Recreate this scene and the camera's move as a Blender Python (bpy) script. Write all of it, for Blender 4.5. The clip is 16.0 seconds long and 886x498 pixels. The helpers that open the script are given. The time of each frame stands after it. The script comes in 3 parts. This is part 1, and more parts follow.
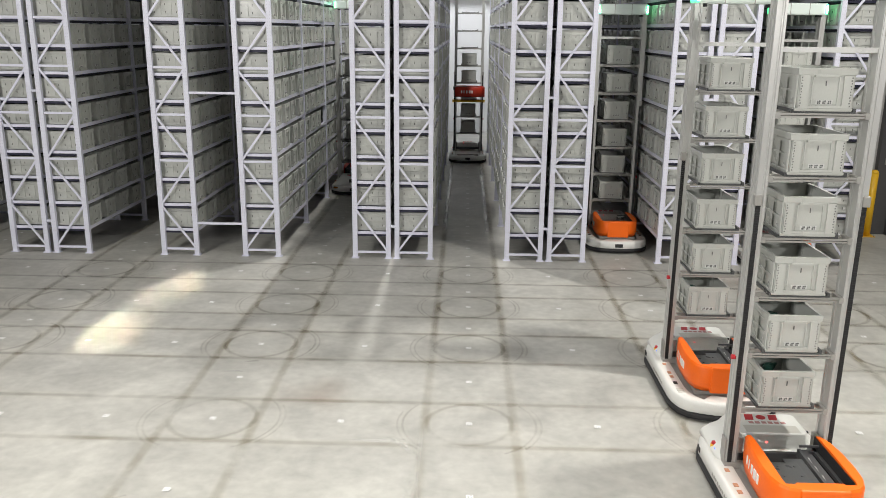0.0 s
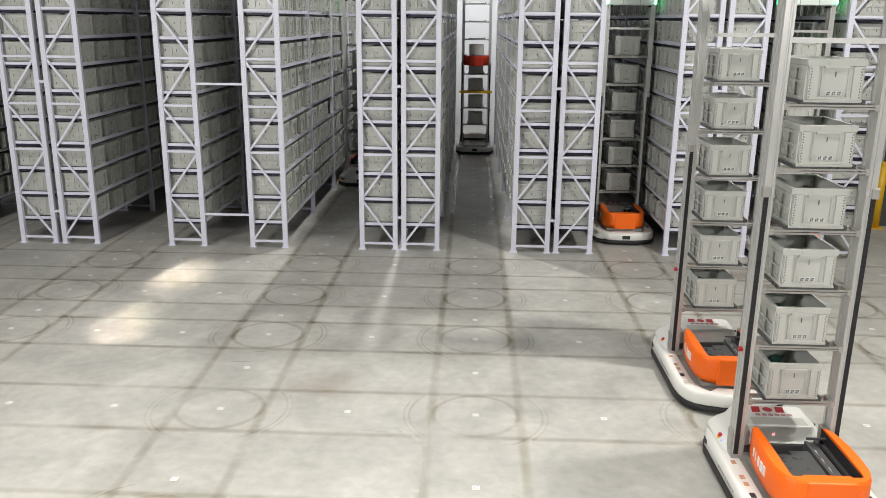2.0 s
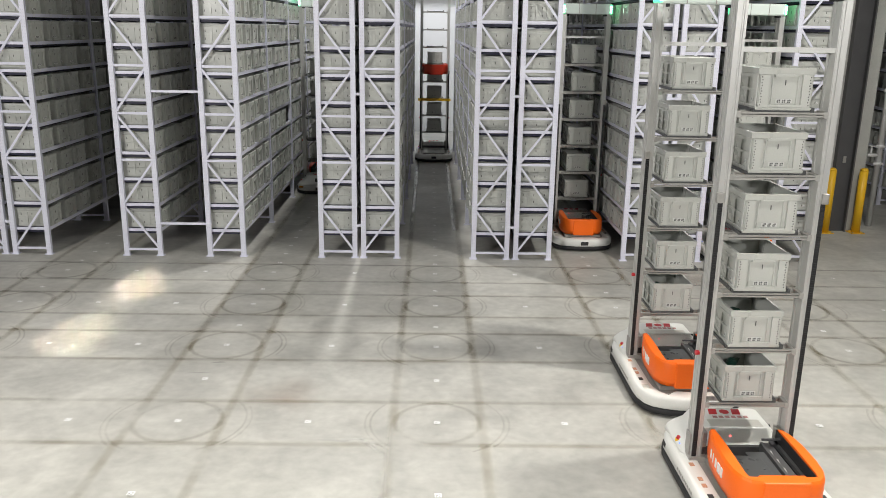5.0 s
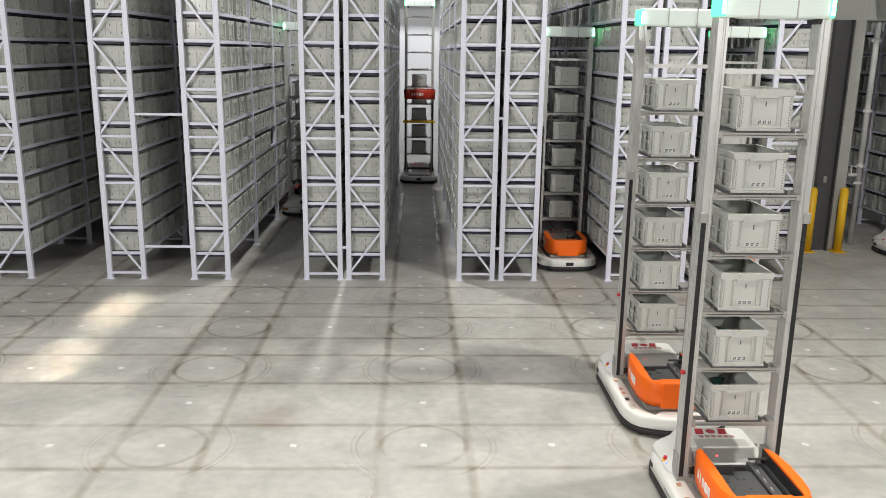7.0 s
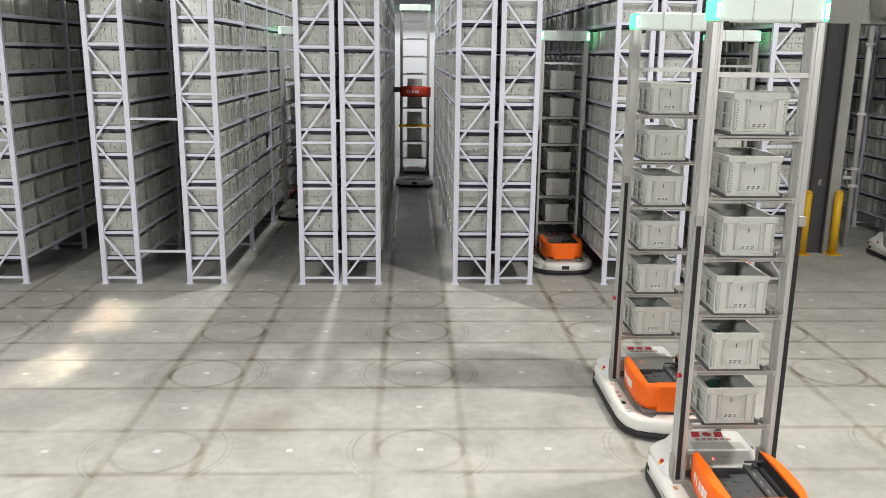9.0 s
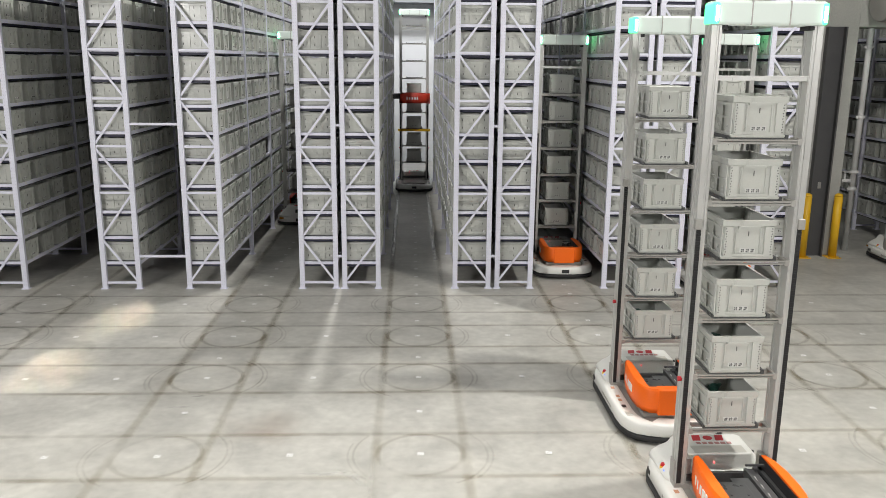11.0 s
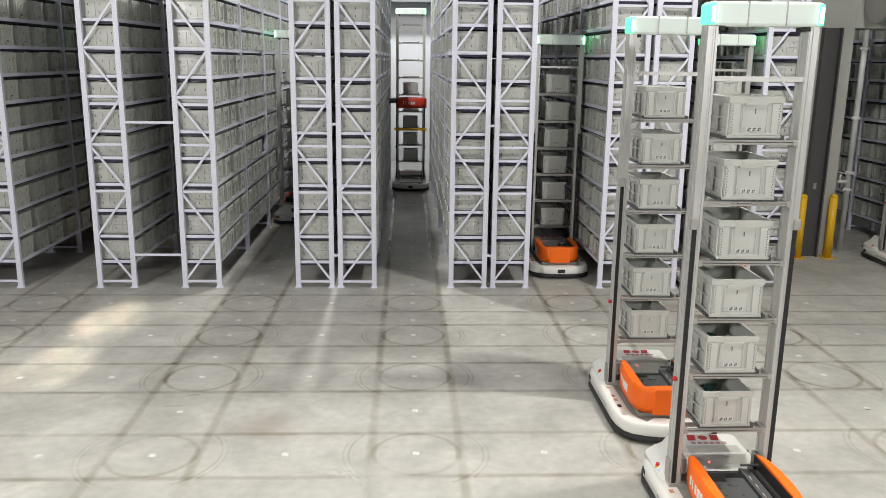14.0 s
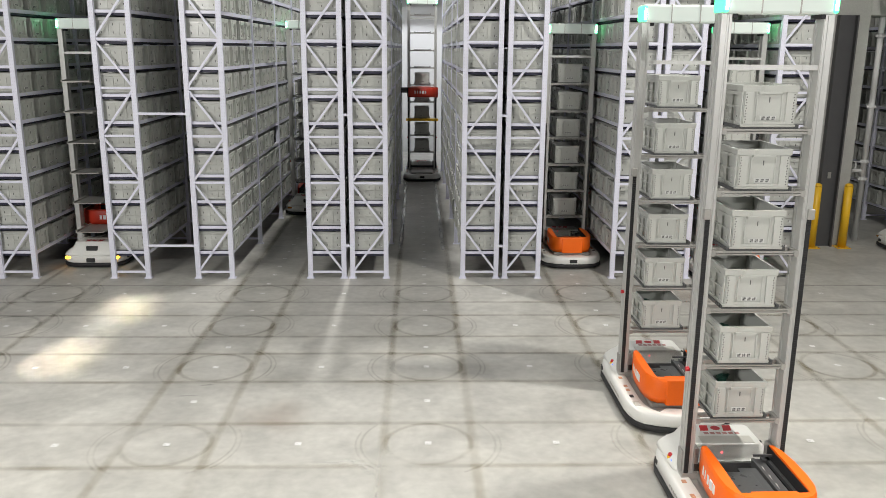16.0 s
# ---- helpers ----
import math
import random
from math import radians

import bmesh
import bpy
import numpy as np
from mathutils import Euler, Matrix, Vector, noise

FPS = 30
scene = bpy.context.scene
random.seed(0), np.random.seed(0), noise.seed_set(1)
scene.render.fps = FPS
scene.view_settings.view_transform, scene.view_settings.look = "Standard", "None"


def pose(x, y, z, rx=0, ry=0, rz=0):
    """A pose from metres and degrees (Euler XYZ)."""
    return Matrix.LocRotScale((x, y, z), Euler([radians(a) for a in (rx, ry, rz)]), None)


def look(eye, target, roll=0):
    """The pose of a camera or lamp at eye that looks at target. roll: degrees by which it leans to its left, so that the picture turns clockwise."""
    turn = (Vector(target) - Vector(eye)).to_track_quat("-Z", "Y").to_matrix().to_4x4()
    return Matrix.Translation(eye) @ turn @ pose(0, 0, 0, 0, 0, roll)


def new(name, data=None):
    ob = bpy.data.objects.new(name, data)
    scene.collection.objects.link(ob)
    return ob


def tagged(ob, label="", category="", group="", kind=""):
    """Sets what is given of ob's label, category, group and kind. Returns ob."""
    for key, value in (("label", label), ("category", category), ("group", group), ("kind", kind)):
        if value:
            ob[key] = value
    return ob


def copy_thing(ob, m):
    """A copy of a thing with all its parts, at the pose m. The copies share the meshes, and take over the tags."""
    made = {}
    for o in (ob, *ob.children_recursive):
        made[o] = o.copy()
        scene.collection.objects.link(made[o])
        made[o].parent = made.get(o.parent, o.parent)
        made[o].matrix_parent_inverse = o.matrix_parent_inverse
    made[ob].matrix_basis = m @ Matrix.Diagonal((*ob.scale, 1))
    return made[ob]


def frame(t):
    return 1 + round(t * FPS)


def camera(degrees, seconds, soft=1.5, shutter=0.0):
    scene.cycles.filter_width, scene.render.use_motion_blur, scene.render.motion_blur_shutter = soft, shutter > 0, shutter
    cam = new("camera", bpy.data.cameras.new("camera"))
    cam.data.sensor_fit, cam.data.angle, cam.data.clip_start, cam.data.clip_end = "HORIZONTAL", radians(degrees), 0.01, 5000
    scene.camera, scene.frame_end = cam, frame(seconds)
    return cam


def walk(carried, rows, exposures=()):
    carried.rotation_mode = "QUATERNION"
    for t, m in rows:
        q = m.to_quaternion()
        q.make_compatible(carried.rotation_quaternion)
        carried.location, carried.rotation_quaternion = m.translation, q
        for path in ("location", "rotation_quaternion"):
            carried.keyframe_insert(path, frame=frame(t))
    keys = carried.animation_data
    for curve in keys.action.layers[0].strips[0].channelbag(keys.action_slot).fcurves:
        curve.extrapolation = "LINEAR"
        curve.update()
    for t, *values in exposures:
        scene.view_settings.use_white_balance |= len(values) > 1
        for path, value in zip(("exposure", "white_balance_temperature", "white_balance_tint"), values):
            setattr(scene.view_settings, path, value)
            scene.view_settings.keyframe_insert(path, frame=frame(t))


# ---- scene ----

# ---------------------------------------------------------------- camera
H = 3.6
cam = camera(56.86, 16.0, soft=0.6)
TURNS = [
    (0, 1.57, -15.07, -0.65), (0.5, 1.71, -15.15, -0.53), (1, 1.85, -15.37, -0.55), (1.5, 1.90, -15.51, -0.67),
    (2, 2.06, -15.68, -0.63), (2.5, 2.21, -15.73, -0.47), (3, 2.20, -15.85, -0.42), (3.5, 2.21, -15.91, -0.28),
    (4, 1.99, -15.77, -0.38), (4.3, 1.04, -15.57, -0.70), (4.5, 0.42, -15.48, -0.85), (4.7, -0.18, -15.36, -0.93),
    (6.8, -1.79, -13.65, -0.82), (7, -1.84, -13.61, -0.81), (7.5, -1.97, -13.50, -0.76), (8, -2.10, -13.39, -0.68),
    (8.5, -2.16, -13.33, -0.70), (9, -2.16, -13.33, -0.70), (11.5, -2.31, -13.01, -0.44), (12, -2.49, -13.26, -0.38),
    (12.5, -2.63, -13.28, -0.41), (13, -2.70, -13.21, -0.51), (13.5, -2.65, -13.12, -0.73), (14, -2.44, -13.08, -0.76),
    (14.5, -2.11, -13.09, -0.79), (15, -1.81, -13.33, -0.63), (15.5, -1.74, -13.62, -0.48), (16, -1.66, -13.76, -0.47)]
walk(cam, [(t, pose(0, 0, H, 90 + p, r, y)) for t, y, p, r in TURNS])

# ---------------------------------------------------------------- light
scene.view_settings.exposure = -0.06
world = bpy.data.worlds.new("world")
world.use_nodes = True
world.node_tree.nodes["Background"].inputs[0].default_value = (0.6, 0.65, 0.7, 1)
world.node_tree.nodes["Background"].inputs[1].default_value = 0.05
scene.world = world


def add_lamp(x, y, z, watts, sx=1.2, sy=1.2, colour=(1, 0.97, 0.9), aim=None, spread=180):
    """An area lamp out of view, straight down unless aimed; several are added fill."""
    data = bpy.data.lights.new("unseen_lamp", "AREA")
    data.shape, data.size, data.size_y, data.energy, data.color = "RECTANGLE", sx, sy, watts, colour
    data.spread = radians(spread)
    ob = new("unseen_lamp", data)
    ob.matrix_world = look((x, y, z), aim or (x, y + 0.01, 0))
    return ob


ROOF = 9.0
# over the open floor before the racks: one from robot shadows, two added fill
add_lamp(5.2, 7.35, ROOF - 0.2, 570, 0.4, 0.4)
add_lamp(-6.8, 6.4, ROOF - 0.2, 300, 0.8, 0.5)
add_lamp(12.0, 7.35, ROOF - 0.2, 115, 0.8, 0.5)
# unseen lamps added over the near floor, narrow cones to end its bright part
for x in (-6.0, -2.0, 2.0, 6.0):
    add_lamp(x, 3.6, ROOF - 0.2, 74, 0.5, 0.5, spread=74)
# added fill behind the camera, low so rack fronts brighten more than the floor
add_lamp(-8.0, -4.0, 5.6, 900, 1.0, 0.5, (1.0, 0.98, 0.95), aim=(0, 13, 2.2))
add_lamp(6.5, -4.5, 5.6, 330, 1.0, 0.5, (1.0, 0.98, 0.95), aim=(2, 13, 2.2))
# over the racks and behind them
add_lamp(-1.122, 14.7, 8.65, 390, 0.12, 0.3, (1.0, 0.98, 0.93))
add_lamp(-1.127, 21.6, 8.65, 420, 0.3, 0.3, (1.0, 0.98, 0.95))
add_lamp(0.12, 26.2, 8.2, 330, 1.6, 0.5, (0.97, 0.98, 1.0), aim=(0.12, 29.6, 3.5))
# two added narrow lamps, no roof windows, throw the bright floor patches
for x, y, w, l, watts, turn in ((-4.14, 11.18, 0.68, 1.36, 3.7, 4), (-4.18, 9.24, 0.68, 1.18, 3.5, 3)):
    patch_lamp = add_lamp(x, y, ROOF - 0.05, watts, w, l, (1, 0.89, 0.73), spread=2.2)
    patch_lamp.matrix_world = pose(x, y, ROOF - 0.05, 0, 0, turn)

# ---------------------------------------------------------------- materials
def material(name, colour, rough=0.5, metal=0.0, vary=0.08, scale=6.0, grain=60.0, bump=0.0, per_object=0.0, coat=0.0):
    m = bpy.data.materials.new(name)
    m.use_nodes = True
    nt = m.node_tree
    b = nt.nodes["Principled BSDF"]
    b.inputs["Roughness"].default_value, b.inputs["Metallic"].default_value = rough, metal
    b.inputs["Coat Weight"].default_value = coat
    co = nt.nodes.new("ShaderNodeTexCoord")
    n1 = nt.nodes.new("ShaderNodeTexNoise")
    n1.inputs["Scale"].default_value, n1.inputs["Detail"].default_value = scale, 5
    n2 = nt.nodes.new("ShaderNodeTexNoise")
    n2.inputs["Scale"].default_value, n2.inputs["Detail"].default_value = grain, 3
    for n in (n1, n2):
        nt.links.new(co.outputs["Object"], n.inputs["Vector"])
    add = nt.nodes.new("ShaderNodeMath")
    add.operation = "ADD"
    nt.links.new(n1.outputs[0], add.inputs[0])
    nt.links.new(n2.outputs[0], add.inputs[1])
    last = add.outputs[0]
    if per_object:
        info = nt.nodes.new("ShaderNodeObjectInfo")
        mul = nt.nodes.new("ShaderNodeMath")
        mul.operation = "MULTIPLY_ADD"
        mul.inputs[1].default_value = per_object
        nt.links.new(info.outputs["Random"], mul.inputs[0])
        nt.links.new(last, mul.inputs[2])
        last = mul.outputs[0]
    rng = nt.nodes.new("ShaderNodeMapRange")
    rng.inputs["From Min"].default_value, rng.inputs["From Max"].default_value = 0.6, 1.4
    rng.inputs["To Min"].default_value, rng.inputs["To Max"].default_value = 1 - vary, 1 + vary
    nt.links.new(last, rng.inputs["Value"])
    mix = nt.nodes.new("ShaderNodeVectorMath")
    mix.operation = "SCALE"
    mix.inputs[0].default_value = colour[:3]
    nt.links.new(rng.outputs[0], mix.inputs["Scale"])
    nt.links.new(mix.outputs[0], b.inputs["Base Color"])
    rr = nt.nodes.new("ShaderNodeMapRange")
    rr.inputs["To Min"].default_value, rr.inputs["To Max"].default_value = max(rough - 0.12, 0.02), min(rough + 0.12, 1)
    nt.links.new(n1.outputs[0], rr.inputs["Value"])
    nt.links.new(rr.outputs[0], b.inputs["Roughness"])
    if bump:
        bp = nt.nodes.new("ShaderNodeBump")
        bp.inputs["Strength"].default_value, bp.inputs["Distance"].default_value = bump, 0.01
        nt.links.new(n2.outputs[0], bp.inputs["Height"])
        nt.links.new(bp.outputs[0], b.inputs["Normal"])
    return m


def glowing(name, colour, strength):
    m = bpy.data.materials.new(name)
    m.use_nodes = True
    b = m.node_tree.nodes["Principled BSDF"]
    b.inputs["Base Color"].default_value = (*colour, 1)
    b.inputs["Emission Color"].default_value = (*colour, 1)
    b.inputs["Emission Strength"].default_value = strength
    return m


def stain(name, colour, low, high, scale=3.0):
    """A thin film that the clean floor shows through: tyre dirt, scuffs, painted sheen."""
    m = bpy.data.materials.new(name)
    m.use_nodes = True
    nt = m.node_tree
    b = nt.nodes["Principled BSDF"]
    b.inputs["Base Color"].default_value, b.inputs["Roughness"].default_value = (*colour, 1), 0.6
    co = nt.nodes.new("ShaderNodeTexCoord")
    n1 = nt.nodes.new("ShaderNodeTexNoise")
    n1.inputs["Scale"].default_value, n1.inputs["Detail"].default_value = scale, 6
    nt.links.new(co.outputs["Object"], n1.inputs["Vector"])
    rng = nt.nodes.new("ShaderNodeMapRange")
    rng.inputs["From Min"].default_value, rng.inputs["From Max"].default_value = 0.3, 0.7
    rng.inputs["To Min"].default_value, rng.inputs["To Max"].default_value = low, high
    nt.links.new(n1.outputs[0], rng.inputs["Value"])
    edge = nt.nodes.new("ShaderNodeAttribute")
    edge.attribute_name = "film"
    mul = nt.nodes.new("ShaderNodeMath")
    mul.operation = "MULTIPLY"
    nt.links.new(rng.outputs[0], mul.inputs[0])
    nt.links.new(edge.outputs["Fac"], mul.inputs[1])
    nt.links.new(mul.outputs[0], b.inputs["Alpha"])
    return m


def concrete(name):
    m = material(name, (0.47, 0.462, 0.43), 0.46, vary=0.16, scale=0.5, grain=9.0, bump=0.02)
    nt = m.node_tree
    b = nt.nodes["Principled BSDF"]
    src = b.inputs["Base Color"].links[0].from_socket
    co = nt.nodes.new("ShaderNodeTexCoord")
    blot = nt.nodes.new("ShaderNodeTexNoise")
    blot.inputs["Scale"].default_value, blot.inputs["Detail"].default_value = 1.7, 8
    blot.inputs["Distortion"].default_value = 0.6
    nt.links.new(co.outputs["Object"], blot.inputs["Vector"])
    ramp = nt.nodes.new("ShaderNodeMapRange")
    ramp.inputs["From Min"].default_value, ramp.inputs["From Max"].default_value = 0.35, 0.7
    ramp.inputs["To Min"].default_value, ramp.inputs["To Max"].default_value = 0.84, 1.12
    nt.links.new(blot.outputs[0], ramp.inputs["Value"])
    sc = nt.nodes.new("ShaderNodeVectorMath")
    sc.operation = "SCALE"
    nt.links.new(src, sc.inputs[0])
    nt.links.new(ramp.outputs[0], sc.inputs["Scale"])
    nt.links.new(sc.outputs[0], b.inputs["Base Color"])
    return m


CONCRETE = concrete("polished_concrete")
COLUMN = material("cast_concrete", (0.42, 0.42, 0.40), 0.8, vary=0.12, scale=2.0, grain=40, bump=0.15)
WALL = material("white_wall_panel", (0.78, 0.79, 0.80), 0.6, vary=0.04, scale=0.8)
HALL = material("grey_wall_panel", (0.30, 0.31, 0.32), 0.7, vary=0.06, scale=0.8)
ROOFING = material("roof_sheet", (0.22, 0.23, 0.24), 0.7, vary=0.06, scale=1.0)
RACK = material("white_powder_coat", (0.74, 0.745, 0.86), 0.4, vary=0.04, scale=4.0)
DECK = material("dark_blue_deck_shade", (0.02, 0.02, 0.045), 0.5, vary=0.1, scale=4.0)
BIN = material("grey_bin_plastic", (0.52, 0.53, 0.50), 0.30, vary=0.05, scale=4.0, grain=90, per_object=0.3)
PERF = material("punched_hole", (0.63, 0.63, 0.73), 0.7, vary=0.05)
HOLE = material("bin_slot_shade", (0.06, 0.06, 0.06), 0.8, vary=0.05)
PRINT = material("grey_print_slot_shade", (0.13, 0.13, 0.13), 0.7, vary=0.1)
LABEL = material("matt_label", (0.62, 0.63, 0.61), 0.6, vary=0.03)
PAPER = material("paper_label", (0.8, 0.8, 0.8), 0.6, vary=0.03)
INK = material("black_ink", (0.03, 0.03, 0.03), 0.6, vary=0.05)
ALU = material("brushed_aluminium", (0.57, 0.57, 0.555), 0.36, 0.35, vary=0.06, scale=3.0, grain=120)
SHELL = material("white_robot_shell", (0.80, 0.80, 0.77), 0.32, vary=0.03, scale=3.0, coat=0.2)
ORANGE = material("orange_plastic", (0.97, 0.152, 0.001), 0.46, vary=0.04, scale=3.0)
RUBBER = material("black_rubber", (0.018, 0.018, 0.02), 0.6, vary=0.15, scale=9.0)
STEEL = material("dark_steel", (0.12, 0.12, 0.125), 0.42, 0.5, vary=0.1, scale=5.0)
TRAY = material("satin_grey_steel", (0.095, 0.098, 0.10), 0.30, 0.3, vary=0.08, scale=5.0)
LEDBAR = glowing("lit_light_bar", (0.72, 0.80, 0.76), 0.06)
PLATE = material("grey_steel_plate", (0.42, 0.41, 0.39), 0.45, 0.5, vary=0.08, scale=5.0)
PANEL = material("beige_grey_panel", (0.60, 0.59, 0.54), 0.5, vary=0.05, scale=5.0)
STICKER = material("faded_orange_print", (0.60, 0.32, 0.20), 0.6, vary=0.25, scale=60)
MARK_RED = material("faded_red_print", (0.48, 0.25, 0.24), 0.6, vary=0.08)
# fork orange with the aisle's shade put in as a darker red
SHADED_ORANGE = material("shaded_orange_plastic", (0.50, 0.032, 0.012), 0.4, vary=0.05)
RED = material("red_paint", (0.55, 0.02, 0.03), 0.4, vary=0.05)
YELLOW = material("yellow_paint", (0.85, 0.50, 0.02), 0.4, vary=0.06, scale=5.0)
PIPE = material("white_pipe_paint", (0.70, 0.70, 0.70), 0.4, vary=0.04)
GREEN_GLOW = glowing("green_status_light", (0.09, 1.0, 0.32), 2.2)
GREEN_CORE = glowing("green_white_lamp", (0.55, 1.0, 0.74), 14.0)
BLUE_GLOW = glowing("blue_signal_light", (0.1, 0.2, 1.0), 1.5)
AMBER = material("amber_lens", (0.45, 0.20, 0.03), 0.25, vary=0.05)
AMBER_GLOW = glowing("amber_turn_light", (1.0, 0.45, 0.03), 6.0)
RED_GLOW = glowing("red_indicator", (1.0, 0.05, 0.05), 6.0)


def clear_plastic(name, tint, rough):
    m = bpy.data.materials.new(name)
    m.use_nodes = True
    b = m.node_tree.nodes["Principled BSDF"]
    b.inputs["Base Color"].default_value, b.inputs["Roughness"].default_value = (*tint, 1), rough
    b.inputs["Transmission Weight"].default_value, b.inputs["IOR"].default_value = 1.0, 1.06
    return m


ACRYLIC = clear_plastic("clear_acrylic", (0.94, 0.95, 0.94), 0.03)
TYRE = stain("tyre_dirt", (0.21, 0.155, 0.060), 0.10, 0.36, 2.2)
TYRE_FAINT = stain("faint_tyre_dirt", (0.29, 0.235, 0.125), 0.04, 0.30, 1.3)
SCUFF = stain("chalky_scuff", (0.80, 0.79, 0.76), 0.0, 0.45, 9.0)
POLISH_SHEEN = stain("polished_line_sheen", (0.85, 0.85, 0.84), 0.05, 0.95, 1.6)
POLISH_SHEEN.node_tree.nodes["Principled BSDF"].inputs["Roughness"].default_value = 0.15
RUST_TINT = stain("reddish_dust", (0.42, 0.27, 0.18), 0.02, 0.22, 2.6)


# ---------------------------------------------------------------- mesh helpers
def box(bm, x0, x1, y0, y1, z0, z1, mat=0, bevel=0.0):
    vs = [bm.verts.new((x, y, z)) for z in (z0, z1) for y in (y0, y1) for x in (x0, x1)]
    fs = [bm.faces.new([vs[i] for i in q]) for q in ((0, 2, 3, 1), (4, 5, 7, 6), (0, 1, 5, 4), (2, 6, 7, 3), (0, 4, 6, 2), (1, 3, 7, 5))]
    for f in fs:
        f.material_index = mat
    if bevel:
        es = list({e for f in fs for e in f.edges})
        r = bmesh.ops.bevel(bm, geom=es, offset=bevel, segments=2, affect="EDGES", profile=0.5)
        for f in r["faces"]:
            f.material_index = mat
    return vs


def bar(bm, a, b, w, d, mat=0):
    """A square bar from a to b; d is its size along the y axis, w across."""
    a, b = Vector(a), Vector(b)
    along = (b - a).normalized()
    side = Vector((0, 1, 0)) if abs(along.y) < 0.9 else Vector((1, 0, 0))
    up = along.cross(side).normalized()
    vs = []
    for p in (a, b):
        for su, sd in ((-1, -1), (1, -1), (1, 1), (-1, 1)):
            vs.append(bm.verts.new(p + up * (su * w / 2) + side * (sd * d / 2)))
    for q in ((3, 2, 1, 0), (4, 5, 6, 7), (0, 1, 5, 4), (1, 2, 6, 5), (2, 3, 7, 6), (3, 0, 4, 7)):
        bm.faces.new([vs[i] for i in q]).material_index = mat


def rod(bm, a, b, r, seg=16, r2=None, mat=0):
    a, b = Vector(a), Vector(b)
    q = (b - a).to_track_quat("Z", "Y")
    r2 = r if r2 is None else r2
    rings = []
    for p, rad in ((a, r), (b, r2)):
        rings.append([bm.verts.new(p + q @ Vector((rad * math.cos(2 * math.pi * i / seg), rad * math.sin(2 * math.pi * i / seg), 0))) for i in range(seg)])
    for i in range(seg):
        j = (i + 1) % seg
        f = bm.faces.new((rings[0][i], rings[0][j], rings[1][j], rings[1][i]))
        f.material_index, f.smooth = mat, True
    bm.faces.new(rings[0][::-1]).material_index = mat
    bm.faces.new(rings[1]).material_index = mat


def loft(bm, rings, mat=0, cap=True, smooth=True):
    """Skin over closed rings of equal count, from bottom to top."""
    vr = [[bm.verts.new(p) for p in r] for r in rings]
    n = len(vr[0])
    for a, b in zip(vr, vr[1:]):
        for i in range(n):
            j = (i + 1) % n
            f = bm.faces.new((a[i], a[j], b[j], b[i]))
            f.material_index, f.smooth = mat, smooth
    if cap:
        bm.faces.new(vr[0][::-1]).material_index = mat
        bm.faces.new(vr[-1]).material_index = mat


def rounded(x0, x1, y0, y1, r, z, seg=6):
    """A rounded rectangle, anticlockwise, at height z."""
    pts = []
    for cx, cy, a0 in ((x1 - r, y1 - r, 0), (x0 + r, y1 - r, 90), (x0 + r, y0 + r, 180), (x1 - r, y0 + r, 270)):
        for i in range(seg + 1):
            a = radians(a0 + 90 * i / seg)
            pts.append((cx + r * math.cos(a), cy + r * math.sin(a), z))
    return pts


def mesh_of(name, bm, mats):
    bmesh.ops.recalc_face_normals(bm, faces=bm.faces)
    me = bpy.data.meshes.new(name)
    bm.to_mesh(me)
    bm.free()
    for m in (mats if isinstance(mats, (list, tuple)) else [mats]):
        me.materials.append(m)
    return me


def part(name, bm, mats, parent, label=""):
    ob = new(name, bm if isinstance(bm, bpy.types.Mesh) else mesh_of(name, bm, mats))
    ob.parent = parent
    return tagged(ob, label) if label else ob


def part_box(name, dims, mat, parent, label="", bevel=0.0):
    bm = bmesh.new()
    box(bm, *dims, bevel=bevel)
    return part(name, bm, mat, parent, label)


def structure(name, bm, mat, label, category):
    return tagged(new(name, mesh_of(name, bm, mat)), label, category, kind="structure")


# ---------------------------------------------------------------- the hall
bm = bmesh.new()
box(bm, -26, 26, -14, 34, -0.2, 0.0)
structure("floor", bm, CONCRETE, "polished grey concrete floor with tyre tracks", "floor")
bm = bmesh.new()
box(bm, -26, 26, -14, 34, ROOF, ROOF + 0.2)
structure("ceiling", bm, ROOFING, "grey sheet metal roof high over the hall", "ceiling")
# roof and all walls but north are out of view, grey to cut bounce
for nm, d in (("wall_north", (-26, 26, 29.6, 30.0)), ("wall_south", (-26, 26, -10.2, -9.8)), ("wall_west", (-20.2, -19.8, -9.8, 29.6)), ("wall_east", (19.8, 20.2, -9.8, 29.6))):
    bm = bmesh.new()
    box(bm, *d, 0.0, ROOF)
    structure(nm, bm, WALL if nm == "wall_north" else HALL, "white sandwich panel wall of the hall" if nm == "wall_north" else "grey sandwich panel wall of the hall", "wall")

# ---------------------------------------------------------------- racks and bins
FRONT, BAY, BAYS, DEPTH, PITCH, LEVELS, TOP = 12.74, 2.38, 5, 0.535, 0.41, 13, 5.9
AISLES = [-7.93, -5.46, -2.35, 0.10, 2.535, 4.95, 7.3]
RACKS = [(-8.53, -1), (-7.30, 1), (-6.078, -1), (-4.842, 1), (-2.978, -1), (-1.727, 1), (-0.517, -1), (0.716, 1), (1.930, -1),
         (3.14, 1), (4.35, -1), (5.56, 1), (9.85, 1)]
PW = 0.075


